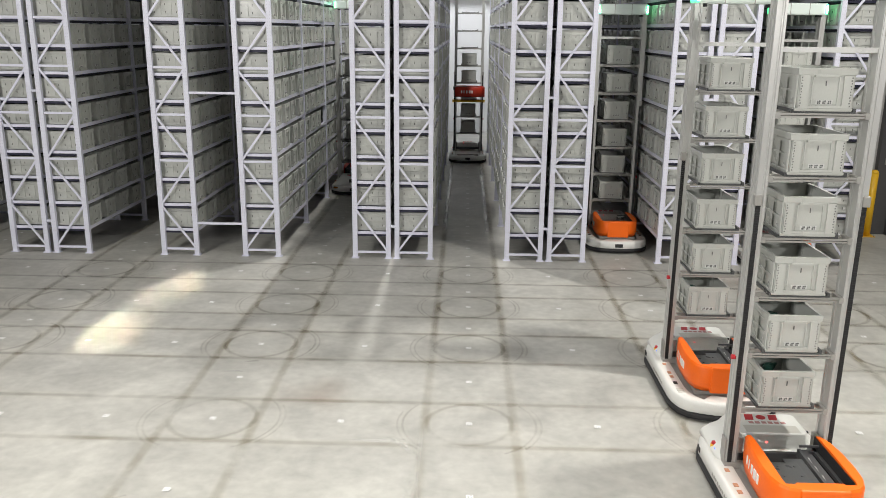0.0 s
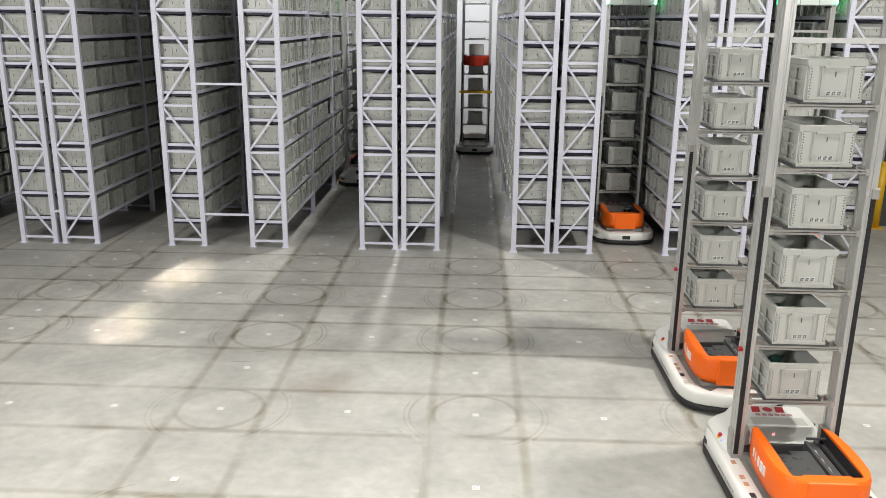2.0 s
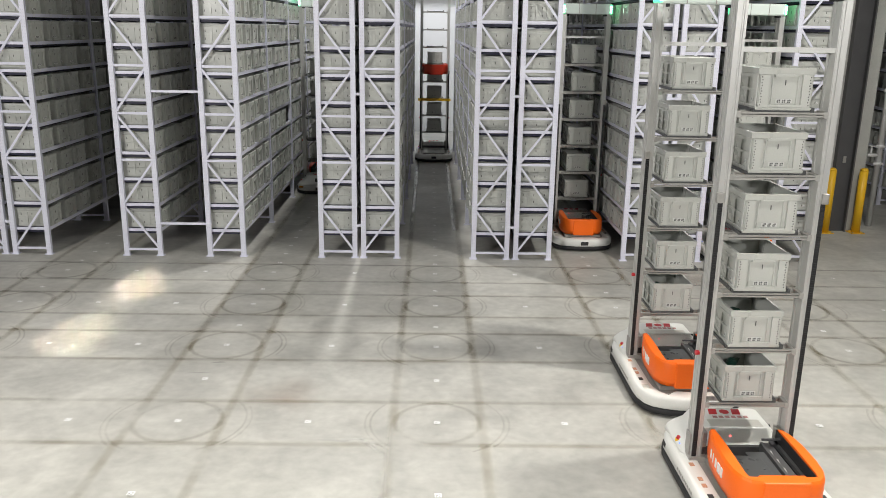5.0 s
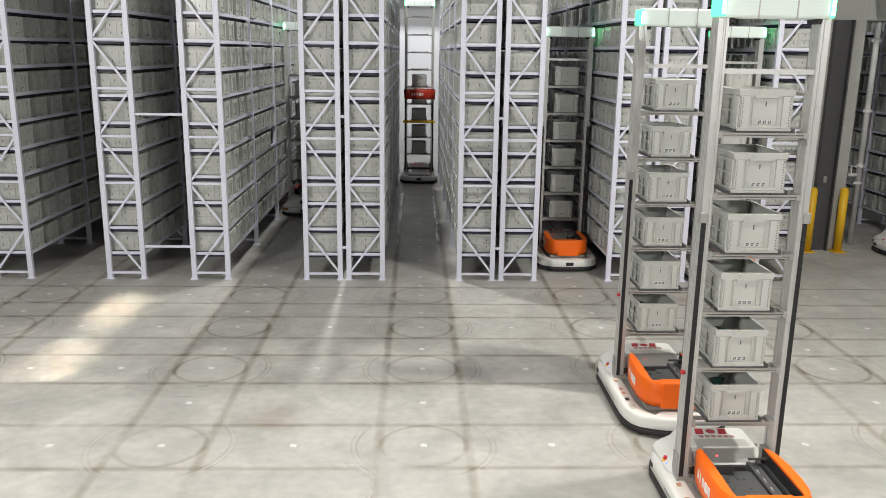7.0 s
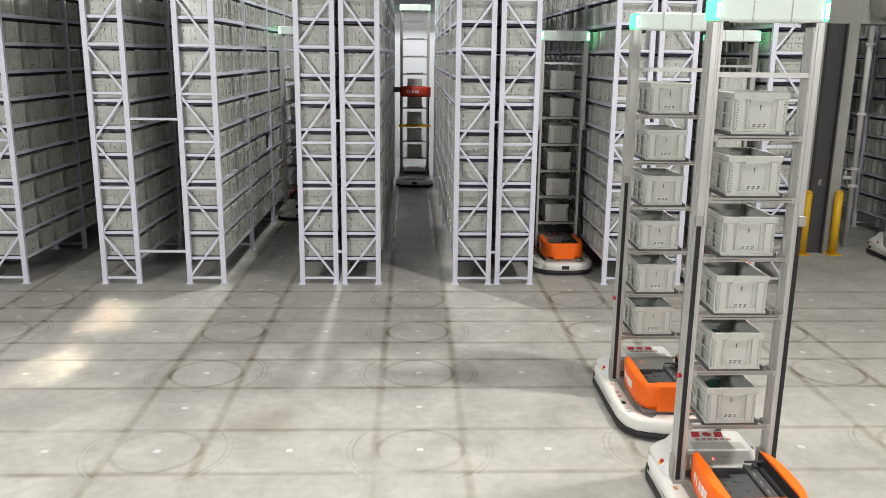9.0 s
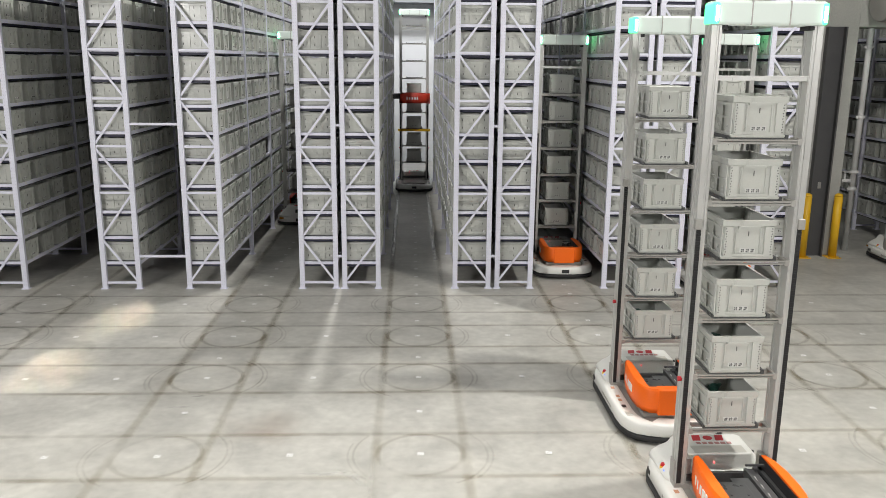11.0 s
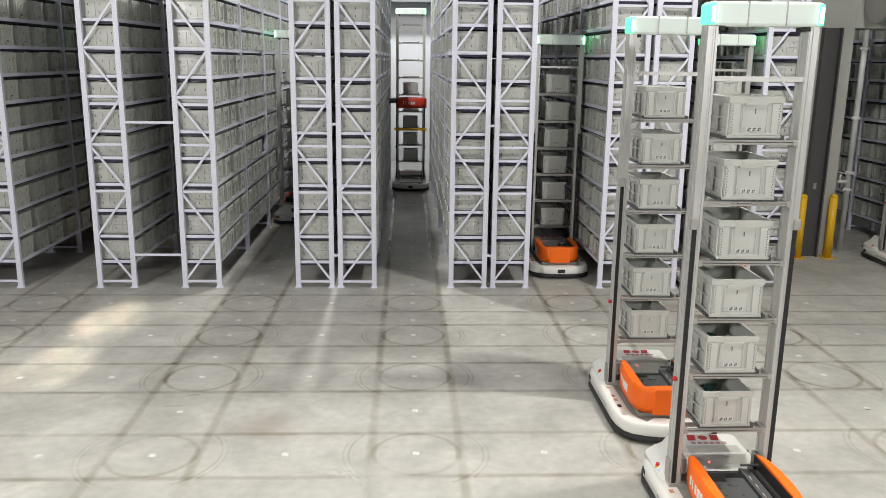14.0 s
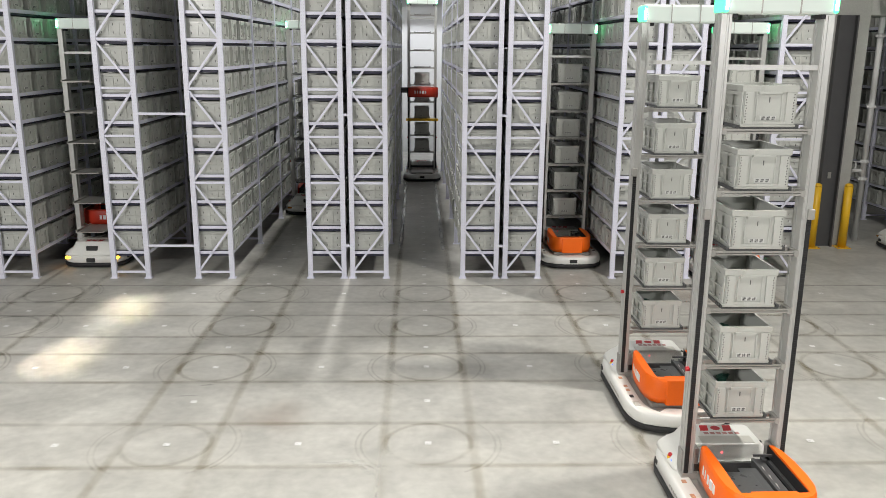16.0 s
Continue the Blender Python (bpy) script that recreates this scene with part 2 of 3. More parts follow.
def bin_mesh(name, w=0.42, l=0.60, h=0.305, detail=True):
    """A stacking bin: base flange, straight ribbed walls, rim, grips, slots and code labels. Its short side faces -y.
    With detail: three meshes, the shell, its slots and its labels; else one mesh for all."""
    shell = bmesh.new()
    slots_bm, label_bm = (bmesh.new(), bmesh.new()) if detail else (shell, shell)
    b = 0.018
    x, y = w / 2, l / 2

    def ring(i, z):
        return [(-x + i, -y + i, z), (x - i, -y + i, z), (x - i, y - i, z), (-x + i, y - i, z)]

    rings = [ring(0.010, 0), ring(0.005, 0.008), ring(0.005, 0.020), ring(b, 0.023), ring(b - 0.002, h - 0.05), ring(0.004, h - 0.048), ring(0.0, h - 0.004), ring(0.003, h), ring(0.022, h), ring(0.03, 0.03)]
    loft(shell, rings, 0, True, False)

    def end_box(bm, s, x0, x1, d, z0, z1, mat=0):
        """A raised piece on a short side, d metres proud of the wall."""
        yy = s * (y - b + 0.004)
        box(bm, x0, x1, min(yy, yy + s * d), max(yy, yy + s * d), z0, z1, mat)

    def side_box(bm, s, y0, y1, d, z0, z1, mat=0):
        xx = s * (x - b + 0.004)
        box(bm, min(xx, xx + s * d), max(xx, xx + s * d), y0, y1, z0, z1, mat)

    for s in (-1, 1):
        for q in ((-x + 0.022, -x + 0.088), (x - 0.088, x - 0.022)):
            end_box(shell, s, q[0], q[1], 0.014, 0.022, h - 0.05)
        end_box(shell, s, -x + 0.088, x - 0.088, 0.010, 0.022, 0.042)
        end_box(shell, s, -0.085, 0.085, 0.015, h - 0.064, h - 0.046)
        end_box(shell, s, -0.098, -0.088, 0.008, 0.042, h - 0.064)
        end_box(shell, s, 0.088, 0.098, 0.008, 0.042, h - 0.064)
        # slots are thin dark boxes, the shade inside them put into the colour
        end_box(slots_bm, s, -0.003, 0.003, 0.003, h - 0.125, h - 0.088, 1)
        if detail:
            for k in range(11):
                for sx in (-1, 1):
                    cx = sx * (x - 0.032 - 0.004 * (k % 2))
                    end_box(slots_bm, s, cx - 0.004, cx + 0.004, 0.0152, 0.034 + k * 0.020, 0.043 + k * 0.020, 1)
        end_box(label_bm, s, -0.060, 0.060, 0.0035, 0.050, 0.082, 2)
        for k in (-1, 0, 1):
            cx = k * 0.038
            for i, j, u, v in ((-1, -1, 9, 9), (1, 1, 9, 9), (-1, 1, 7, 6), (1, -1, 5, 8)):
                px, pz = cx + i * 0.0065, 0.066 + j * 0.0065
                end_box(label_bm, s, px - u * 0.00065, px + u * 0.00065, 0.0045, pz - v * 0.00065, pz + v * 0.00065, 1)
        for z0, z1 in ((0.135, 0.150), (0.022, 0.038), (h - 0.075, h - 0.05)):
            side_box(shell, s, -y + 0.03, y - 0.03, 0.012, z0, z1)
        for yy in (-y + 0.02, -0.10, 0.065, y - 0.055):
            side_box(shell, s, yy, yy + 0.035, 0.010, 0.022, h - 0.05)
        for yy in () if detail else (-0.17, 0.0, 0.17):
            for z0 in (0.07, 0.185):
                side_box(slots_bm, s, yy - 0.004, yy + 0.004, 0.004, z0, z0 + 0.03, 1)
        side_box(label_bm, s, s * 0.2 - 0.012, s * 0.2 + 0.012, 0.005, 0.06, 0.09, 2)
        side_box(label_bm, s, s * 0.2 - 0.004, s * 0.2 + 0.004, 0.006, 0.068, 0.082, 1)
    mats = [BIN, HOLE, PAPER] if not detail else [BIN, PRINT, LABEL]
    if not detail:
        return mesh_of(name, shell, mats)
    return mesh_of("shell", shell, mats), mesh_of("slots", slots_bm, mats), mesh_of("code_label", label_bm, mats)


BIN_FAR = bin_mesh("storage_bin", detail=False)
BIN_NEAR = bin_mesh("tote_bin")


def upright_meshes():
    """Perforated post with a foot plate, and the bars of a frame."""
    bm = bmesh.new()
    w = PW / 2
    box(bm, -w, w, -0.03, 0.03, 0, TOP, bevel=0.0)
    for k in range(int(TOP / 0.05) - 1):
        for sx in (-1, 1):
            cx = sx * 0.018
            box(bm, cx - 0.004, cx + 0.004, -0.0312, -0.0295, 0.06 + k * 0.05, 0.078 + k * 0.05, 1)
    box(bm, -0.06, 0.06, -0.055, 0.055, 0, 0.008)
    for sx in (-1, 1):
        rod(bm, (sx * 0.048, -0.04, 0.006), (sx * 0.048, -0.04, 0.022), 0.009, 6)
    return mesh_of("post", bm, [RACK, PERF])


POST = upright_meshes()


def rack(side):
    """One run of rack, DEPTH deep; its aisle side is x = 0 and it reaches to x = side * DEPTH. First frame at y = 0."""
    root = new("storage_rack")
    tagged(root, "white boltless steel rack run full of grey bins", "rack", "rack runs of the store")
    for k in range(BAYS + 1):
        for x in (0, side * DEPTH):
            p = part("post", POST, None, root)
            p.location = (x, k * BAY, 0)
    zs = [0.10 + 0.72 * k for k in range(9)]
    rest = bmesh.new()
    for k in range(BAYS + 1):
        for i, z in enumerate(zs):
            for kind in ("brace", "diagonal_brace"):
                bm = bmesh.new() if k == 0 else rest
                if kind == "brace":
                    if i in (1,):
                        if k == 0:
                            bm.free()
                        continue
                    bar(bm, (side * 0.03, k * BAY, z), (side * (DEPTH - 0.03), k * BAY, z), 0.036, 0.03)
                else:
                    if z + 0.72 > TOP:
                        if k == 0:
                            bm.free()
                        continue
                    a, b = (side * (DEPTH - 0.03), z + 0.04), (side * 0.03, z + 0.68)
                    if i % 2:
                        a, b = (side * 0.03, z + 0.04), (side * (DEPTH - 0.03), z + 0.68)
                    bar(bm, (a[0], k * BAY - 0.004, a[1]), (b[0], k * BAY - 0.004, b[1]), 0.032, 0.022)
                if k == 0:
                    part(kind, bm, RACK, root)
    part("rear_brace", rest, RACK, root)["kind"] = "stuff"
    plain = None
    beam = None
    for lv in range(LEVELS):
        z = 0.41 + PITCH * lv
        if z > TOP - 0.1:
            break
        for k in range(BAYS):
            for x in (0, side * DEPTH):
                if k < 2:
                    if beam is None:
                        bm = bmesh.new()
                        box(bm, -0.02, 0.02, 0.035, BAY - 0.035, -0.03, 0.025)
                        for s in range(4):
                            box(bm, -0.0215, 0.0215, 0.30 + s * 0.58 - 0.02, 0.30 + s * 0.58 + 0.02, -0.02, 0.012, 1)
                        for yy in (0.035, BAY - 0.065):
                            box(bm, -0.024, 0.024, yy, yy + 0.03, -0.06, 0.04)
                        beam = mesh_of("beam", bm, [RACK, PAPER])
                    p = part("beam", beam, None, root)
                    p.location = (x, k * BAY, z)
                else:
                    if plain is None:
                        bm = bmesh.new()
                        box(bm, -0.02, 0.02, 0.035, BAY - 0.035, -0.035, 0.025)
                        plain = mesh_of("beam", bm, [RACK])
                    p = part("beam", plain, None, root)
                    p.location = (x, k * BAY, z)
        # end lip and deck of the shelf
        lo, hi = sorted((side * 0.025, side * (DEPTH - 0.025)))
        bm = bmesh.new()
        box(bm, lo, hi, 0.032, 0.052, z - 0.022, z + 0.022)
        part("shelf_end", bm, RACK, root)
        # deck thickened and near-black, so the gap's shade below it is in the colour
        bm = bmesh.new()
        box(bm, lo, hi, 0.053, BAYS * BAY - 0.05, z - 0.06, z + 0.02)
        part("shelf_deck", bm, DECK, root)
    return root


SLOTS = [0.10 + 0.21 + 0.585 * s for s in range(4)]


def rest_bins(side):
    """All bins of a rack run but those kept singly."""
    src = BIN_FAR
    vs = np.empty(len(src.vertices) * 3)
    src.vertices.foreach_get("co", vs)
    vs = vs.reshape(-1, 3)
    turned = np.stack([-vs[:, 1], vs[:, 0], vs[:, 2]], 1)
    faces = [tuple(p.vertices) for p in src.polygons]
    mi = [p.material_index for p in src.polygons]
    rng = random.Random(side + 5)
    V, F, M = [], [], []
    n = 0
    for lv in range(LEVELS):
        z = 0.41 + PITCH * lv + 0.021
        if z > TOP - 0.1:
            break
        for k in range(BAYS):
            for s, y in enumerate(SLOTS):
                if k == 0 and s < 2:
                    continue
                if rng.random() < 0.015:
                    continue
                off = np.array([side * DEPTH / 2 + rng.uniform(-0.012, 0.012), k * BAY + y + rng.uniform(-0.012, 0.012), z])
                V.append(turned + off)
                F += [tuple(i + n for i in f) for f in faces]
                M += mi
                n += len(vs)
    me = bpy.data.meshes.new("stored_bins")
    me.from_pydata(np.concatenate(V).tolist(), [], F)
    me.polygons.foreach_set("material_index", M)
    for m in (BIN, HOLE, PAPER):
        me.materials.append(m)
    return me


protos, fill = {}, {}
rng = random.Random(3)
for x, side in RACKS:
    # side: -1 when the rack stands on the low-x side of its aisle face
    if side not in protos:
        protos[side] = rack(side)
        protos[side].location = (x, FRONT, 0)
        fill[side] = rest_bins(side)
    else:
        copy_thing(protos[side], pose(x, FRONT, 0))
    ob = new("stored_bins", fill[side])
    ob.location = (x, FRONT, 0)
    tagged(ob, "rows of light grey plastic bins on rack shelves", "bins", kind="stuff")
    for lv in range(LEVELS - 1):
        for s in (0, 1):
            ob = new("storage_bin", BIN_FAR)
            ob.matrix_basis = pose(x + side * DEPTH / 2 + rng.uniform(-0.01, 0.01), FRONT + SLOTS[s] + rng.uniform(-0.012, 0.012), 0.41 + PITCH * lv + 0.021, 0, 0, 90 + rng.uniform(-0.8, 0.8))
            tagged(ob, "light grey plastic bin on a rack shelf", "bin", "bins on the racks")


# ---------------------------------------------------------------- robots
def fork_unit(parent, z, paint=None):
    """The orange U-shaped fork carriage before the mast, origin under it at its height."""
    outer = [(0.300, -0.05, 0.255), (0.325, -0.16, 0.265), (0.345, -0.34, 0.268), (0.350, -0.55, 0.265), (0.340, -0.68, 0.262), (0.305, -0.78, 0.26), (0.25, -0.835, 0.258), (0.17, -0.855, 0.256)]
    paint = paint or ORANGE
    path = [(-x, y, h) for x, y, h in outer] + [(x, y, h) for x, y, h in outer[::-1]]
    n = len(path)
    bm = bmesh.new()
    rows = []
    for i, (x, y, h) in enumerate(path):
        a, b = path[max(i - 1, 0)], path[min(i + 1, n - 1)]
        tx, ty = b[0] - a[0], b[1] - a[1]
        ln = math.hypot(tx, ty)
        nx, ny = -ty / ln, tx / ln
        ix, iy = max(-0.258, min(0.258, x)), max(y * 0.93, -0.775)
        rows.append([bm.verts.new(p) for p in ((x * 0.965, y * 0.975, 0.0), (x, y, 0.06), (x, y, h - 0.02), (x + nx * 0.012, y + ny * 0.012, h), (ix, iy, h), (ix, iy, 0.05))])
    for a, b in zip(rows, rows[1:]):
        for i in range(6):
            j = (i + 1) % 6
            f = bm.faces.new((a[i], b[i], b[j], a[j]))
            f.smooth = i in (0, 1)
    bm.faces.new(rows[0])
    bm.faces.new(rows[-1][::-1])
    fork = part("fork_carriage", bm, paint, parent, "orange plastic fork carriage" if paint is ORANGE else "orange plastic fork carriage, aisle shade put in as dark red")
    fork.location = (0, 0, z)
    bm = bmesh.new()
    box(bm, -0.175, 0.175, -0.868, -0.745, -0.01, 0.256, bevel=0.012)
    part("front_panel", bm, paint, fork)
    bm = bmesh.new()
    box(bm, -0.27, 0.27, -0.75, -0.30, 0.015, 0.05)
    box(bm, -0.268, -0.252, -0.735, -0.03, 0.05, 0.245)
    box(bm, 0.252, 0.268, -0.735, -0.03, 0.05, 0.245)
    part("fork_floor", bm, RUBBER, fork, "black fork floor with side linings")
    bm = bmesh.new()
    box(bm, -0.235, 0.02, -0.735, -0.30, 0.145, 0.16, bevel=0.004)
    box(bm, -0.06, 0.09, -0.735, -0.22, 0.138, 0.15, bevel=0.004)
    for y in (-0.66, -0.50, -0.36):
        for x in (-0.12, 0.01):
            rod(bm, (x - 0.03, y, 0.158), (x - 0.03, y, 0.166), 0.012, 8)
    box(bm, -0.25, -0.225, -0.70, -0.02, 0.13, 0.16)
    box(bm, 0.225, 0.25, -0.70, -0.02, 0.13, 0.16)
    box(bm, 0.10, 0.125, -0.73, -0.10, 0.10, 0.17)
    tray = part("fork_tray", bm, TRAY, fork, "dark grey sliding fork tray")
    for s in (-1, 1):
        for k in range(5):
            w = 0.05 if k == 3 else 0.036
            y = -0.22 - k * 0.07
            x = 0.329 + 0.020 * min(1, k / 3)
            bm = bmesh.new()
            box(bm, *sorted((s * (x - 0.01), s * (x + 0.006))), y - w, y, 0.10, 0.175)
            part("letter_mark", bm, PAPER, fork, "plain white mark")
    bm = bmesh.new()
    box(bm, -0.285, 0.285, -0.05, -0.02, 0.02, 0.10)
    box(bm, 0.15, 0.205, -0.72, -0.06, 0.06, 0.14)
    box(bm, 0.19, 0.25, -0.12, -0.06, 0.06, 0.16)
    box(bm, 0.10, 0.26, -0.135, -0.12, 0.20, 0.215)
    box(bm, -0.26, -0.22, -0.20, -0.05, 0.10, 0.20)
    part("carriage_back", bm, STEEL, fork)
    bm = bmesh.new()
    for k in range(4):
        rod(bm, (0.14, -0.66 + k * 0.13, 0.13), (0.14, -0.60 + k * 0.13, 0.145), 0.014, 10)
    part("guide_roller", bm, ALU, fork, "bright metal guide rollers")
    return fork, tray


def bin_set(parent_pose, slots, used, rng):
    for i, z in enumerate(slots):
        if i in used:
            ob = new("tote_bin")
            part("shell", BIN_NEAR[0], None, ob)
            part("slot", BIN_NEAR[1], None, ob, "dark slots along the corner ribs")["kind"] = "stuff"
            part("code_label", BIN_NEAR[2], None, ob, "small white labels with dark blocks")["kind"] = "stuff"
            ob.matrix_basis = parent_pose @ pose(rng.uniform(-0.006, 0.006), 0.315, z, 0, 0, rng.uniform(-0.6, 0.6))
            tagged(ob, "light grey open plastic bin on a robot shelf", "bin", "bins carried by robots")


def robot(label, top=4.03, slots=None, fork_z=0.25, amber=False, plates=True, paint=None):
    """A mobile picking robot: fork end at -y, mast front at y = 0, rear cover at +y."""
    slots = slots or [0.73 + 0.465 * i for i in range(6)]
    root = new("picking_robot")
    tagged(root, label, "robot", "picking robots")
    def plan(i, z, back=0.70):
        """The base's outline, i metres inside its widest line: blunt nose, long rounded corners, square tail."""
        w, n, q = 0.525 - i, -1.045 + i, back - i
        side = [(w, q - 0.30), (w, -0.62), (w - 0.012, -0.74), (w - 0.05, -0.86), (w - 0.12, -0.94), (w - 0.22, n + 0.045), (w - 0.36, n + 0.008)]
        tail = [(w - 0.34, q), (w - 0.21, q - 0.018), (w - 0.11, q - 0.07), (w - 0.035, q - 0.17)]
        half = tail + side
        return [(x, y, z) for x, y in half] + [(-x, y, z) for x, y in half[::-1]]

    bm = bmesh.new()
    loft(bm, [plan(0.02, 0.018), plan(0.0, 0.03), plan(0.0, 0.076), plan(0.016, 0.086)])
    part("bumper", bm, RUBBER, root, "black rubber bumper")
    bm = bmesh.new()
    loft(bm, [plan(0.022, 0.08), plan(0.008, 0.096), plan(0.009, 0.160), plan(0.015, 0.188), plan(0.028, 0.204), plan(0.046, 0.210), plan(0.155, 0.213), plan(0.165, 0.205), plan(0.172, 0.16)])
    body = part("base_shell", bm, SHELL, root)
    bm = bmesh.new()
    loft(bm, [rounded(-0.47, 0.47, 0.02, 0.66, 0.12, 0.2), rounded(-0.455, 0.455, 0.05, 0.645, 0.11, 0.235), rounded(-0.41, 0.41, 0.10, 0.61, 0.10, 0.285), rounded(-0.34, 0.34, 0.15, 0.58, 0.07, 0.325), rounded(-0.30, 0.30, 0.16, 0.53, 0.05, 0.408), rounded(-0.285, 0.285, 0.17, 0.515, 0.04, 0.414)])
    cover = part("rear_cover", bm, SHELL, root, "sloping white rear cover")
    bm = bmesh.new()
    box(bm, -0.20, 0.24, 0.175, 0.30, 0.4135, 0.417)
    part("cover_panel", bm, PANEL, cover, "beige-grey matt cover panel")
    # an abstract red mark: two slanted blocks and a disc
    for x in (0.10, -0.10):
        bm = bmesh.new()
        loft(bm, [[(x - 0.045, 0.40, z), (x + 0.025, 0.40, z), (x + 0.045, 0.50, z), (x - 0.025, 0.50, z)] for z in (0.4125, 0.4165)], smooth=False)
        part("red_mark", bm, RED, cover, "plain red mark")
    bm = bmesh.new()
    rod(bm, (0, 0.45, 0.4125), (0, 0.45, 0.4165), 0.04, 20)
    part("red_mark", bm, RED, cover, "plain red mark")
    bm = bmesh.new()
    for k in range(6):
        box(bm, -0.13 + k * 0.053, -0.092 + k * 0.053, 0.335, 0.372, 0.4125, 0.4165)
    part("grey_mark", bm, MARK_RED, cover, "faded red bars")
    bm = bmesh.new()
    box(bm, -0.09, 0.09, 0.56, 0.612, 0.26, 0.35)
    box(bm, -0.075, 0.075, 0.60, 0.615, 0.28, 0.33)
    part("screen", bm, INK, cover, "small black screen")
    bm = bmesh.new()
    rod(bm, (0.30, 0.42, 0.30), (0.345, 0.30, 0.36), 0.012, 10)
    box(bm, 0.285, 0.315, 0.40, 0.45, 0.24, 0.31)
    part("antenna", bm, RUBBER, cover, "short black antenna")
    # front deck plate, sensors, side marks
    bm = bmesh.new()
    box(bm, -0.36, 0.36, -0.86, 0.20, 0.16, 0.195)
    box(bm, -0.30, 0.30, -0.80, 0.10, 0.195, 0.24, bevel=0.01)
    part("deck", bm, PLATE, root)
    for y, nm in ((-1.01, "front_sensor"), (0.655, "rear_sensor")):
        bm = bmesh.new()
        box(bm, -0.07, 0.07, y - 0.02, y + 0.06, 0.10, 0.17, bevel=0.01)
        part(nm, bm, INK, root, "black scanner window")
    for s in (-1, 1):
        for y in (0.34,):
            bm = bmesh.new()
            box(bm, s * 0.508 - 0.012, s * 0.508 + 0.012, y, y + 0.09, 0.115, 0.165, bevel=0.008)
            part("side_sensor", bm, INK, root)
        for y in (-0.44, -0.34, -0.12):
            bm = bmesh.new()
            box(bm, s * 0.43 - 0.018, s * 0.43 + 0.018, y, y + 0.05, 0.2125, 0.2165)
            part("sticker", bm, STICKER, root, "small faded orange warning sticker")
        bm = bmesh.new()
        for k in range(9):
            box(bm, s * 0.512 - 0.006, s * 0.512 + 0.006, -0.40 + k * 0.045, -0.372 + k * 0.045, 0.122, 0.145)
        part("side_mark", bm, PLATE, root)["kind"] = "stuff"
        bm = bmesh.new()
        for k in range(3):
            box(bm, *sorted((s * 0.39, s * 0.455)), -0.72 - k * 0.035, -0.70 - k * 0.035, 0.2125, 0.2165)
        part("tread_mark", bm, PANEL, root, "grey-green grip strips")
        bm = bmesh.new()
        box(bm, *sorted((s * 0.41, s * 0.45)), -0.60, -0.54, 0.2125, 0.217)
        part("side_button", bm, INK, root, "small black button plate")
        bm = bmesh.new()
        rod(bm, (s * 0.43, 0.27, 0.20), (s * 0.43, 0.27, 0.252), 0.03, 14)
        base = part("button_base", bm, YELLOW, root)
        bm = bmesh.new()
        rod(bm, (s * 0.43, 0.27, 0.252), (s * 0.43, 0.27, 0.272), 0.025, 14, 0.02)
        part("stop_button", bm, RED, base, "red emergency stop button")
        bm = bmesh.new()
        rod(bm, (s * 0.435, 0.20, 0.20), (s * 0.435, 0.20, 0.248), 0.016, 12)
        part("signal_light", bm, BLUE_GLOW, root, "small blue signal light")
        bm = bmesh.new()
        box(bm, min(s * 0.34, s * 0.44), max(s * 0.34, s * 0.44), 0.57, 0.652, 0.15, 0.185, bevel=0.01)
        part("turn_light", bm, AMBER_GLOW if amber else AMBER, root, "glowing amber turn light" if amber else "unlit amber turn light")
    # mast
    for s in (-1, 1):
        bm = bmesh.new()
        prof = [(0.340, 0.0), (0.340, -0.006), (0.356, -0.006), (0.356, 0.0), (0.362, 0.0), (0.362, -0.006), (0.372, -0.006), (0.372, 0.0), (0.405, 0.0),
                (0.411, 0.0), (0.411, 0.03), (0.405, 0.03), (0.405, 0.055), (0.411, 0.055), (0.411, 0.085), (0.405, 0.085), (0.405, 0.11), (0.411, 0.11), (0.411, 0.14),
                (0.340, 0.14), (0.334, 0.14), (0.334, 0.105), (0.340, 0.105), (0.340, 0.035), (0.334, 0.035), (0.334, 0.0)]
        ring = [(s * x, y) for x, y in prof][::s]
        loft(bm, [[(x, y, z) for x, y in ring] for z in (0.20, top - 0.16)], smooth=False)
        mast = part("mast", bm, ALU, root, "aluminium profile mast")
        bm = bmesh.new()
        for k in range(110):
            z = 0.24 + k * 0.0195
            if z < min(2.38, top - 0.3):
                box(bm, *sorted((s * 0.373, s * 0.407)), -0.012, 0.0, z, z + 0.017)
        part("cable_chain", bm, RUBBER, mast, "black cable chain")
        bm = bmesh.new()
        box(bm, *sorted((s * 0.37, s * 0.425)), -0.025, 0.02, 2.36, 2.44, bevel=0.006)
        part("chain_bracket", bm, PLATE, mast)
        bm = bmesh.new()
        box(bm, *sorted((s * 0.29, s * 0.43)), -0.03, 0.16, 0.20, 0.24)
        box(bm, *sorted((s * 0.30, s * 0.338)), -0.02, 0.13, 0.24, 0.46)
        box(bm, *sorted((s * 0.411, s * 0.425)), 0.02, 0.12, 0.24, 0.42)
        part("mast_foot", bm, PLATE, mast)
        bm = bmesh.new()
        rod(bm, (s * 0.405, 0.07, 1.12), (s * 0.437, 0.07, 1.12), 0.02, 12)
        part("mast_button", bm, RED, mast, "small red button")
    # shelves
    for z in slots:
        bm = bmesh.new()
        box(bm, -0.34, 0.34, -0.004, 0.016, z - 0.026, z - 0.014)
        box(bm, -0.34, 0.34, 0.000, 0.020, z - 0.048, z - 0.034)
        box(bm, -0.34, 0.34, 0.10, 0.125, z - 0.045, z - 0.014)
        for x in (-0.322, 0.322):
            box(bm, x - 0.018, x + 0.018, -0.008, 0.13, z - 0.056, z - 0.008, bevel=0.003)
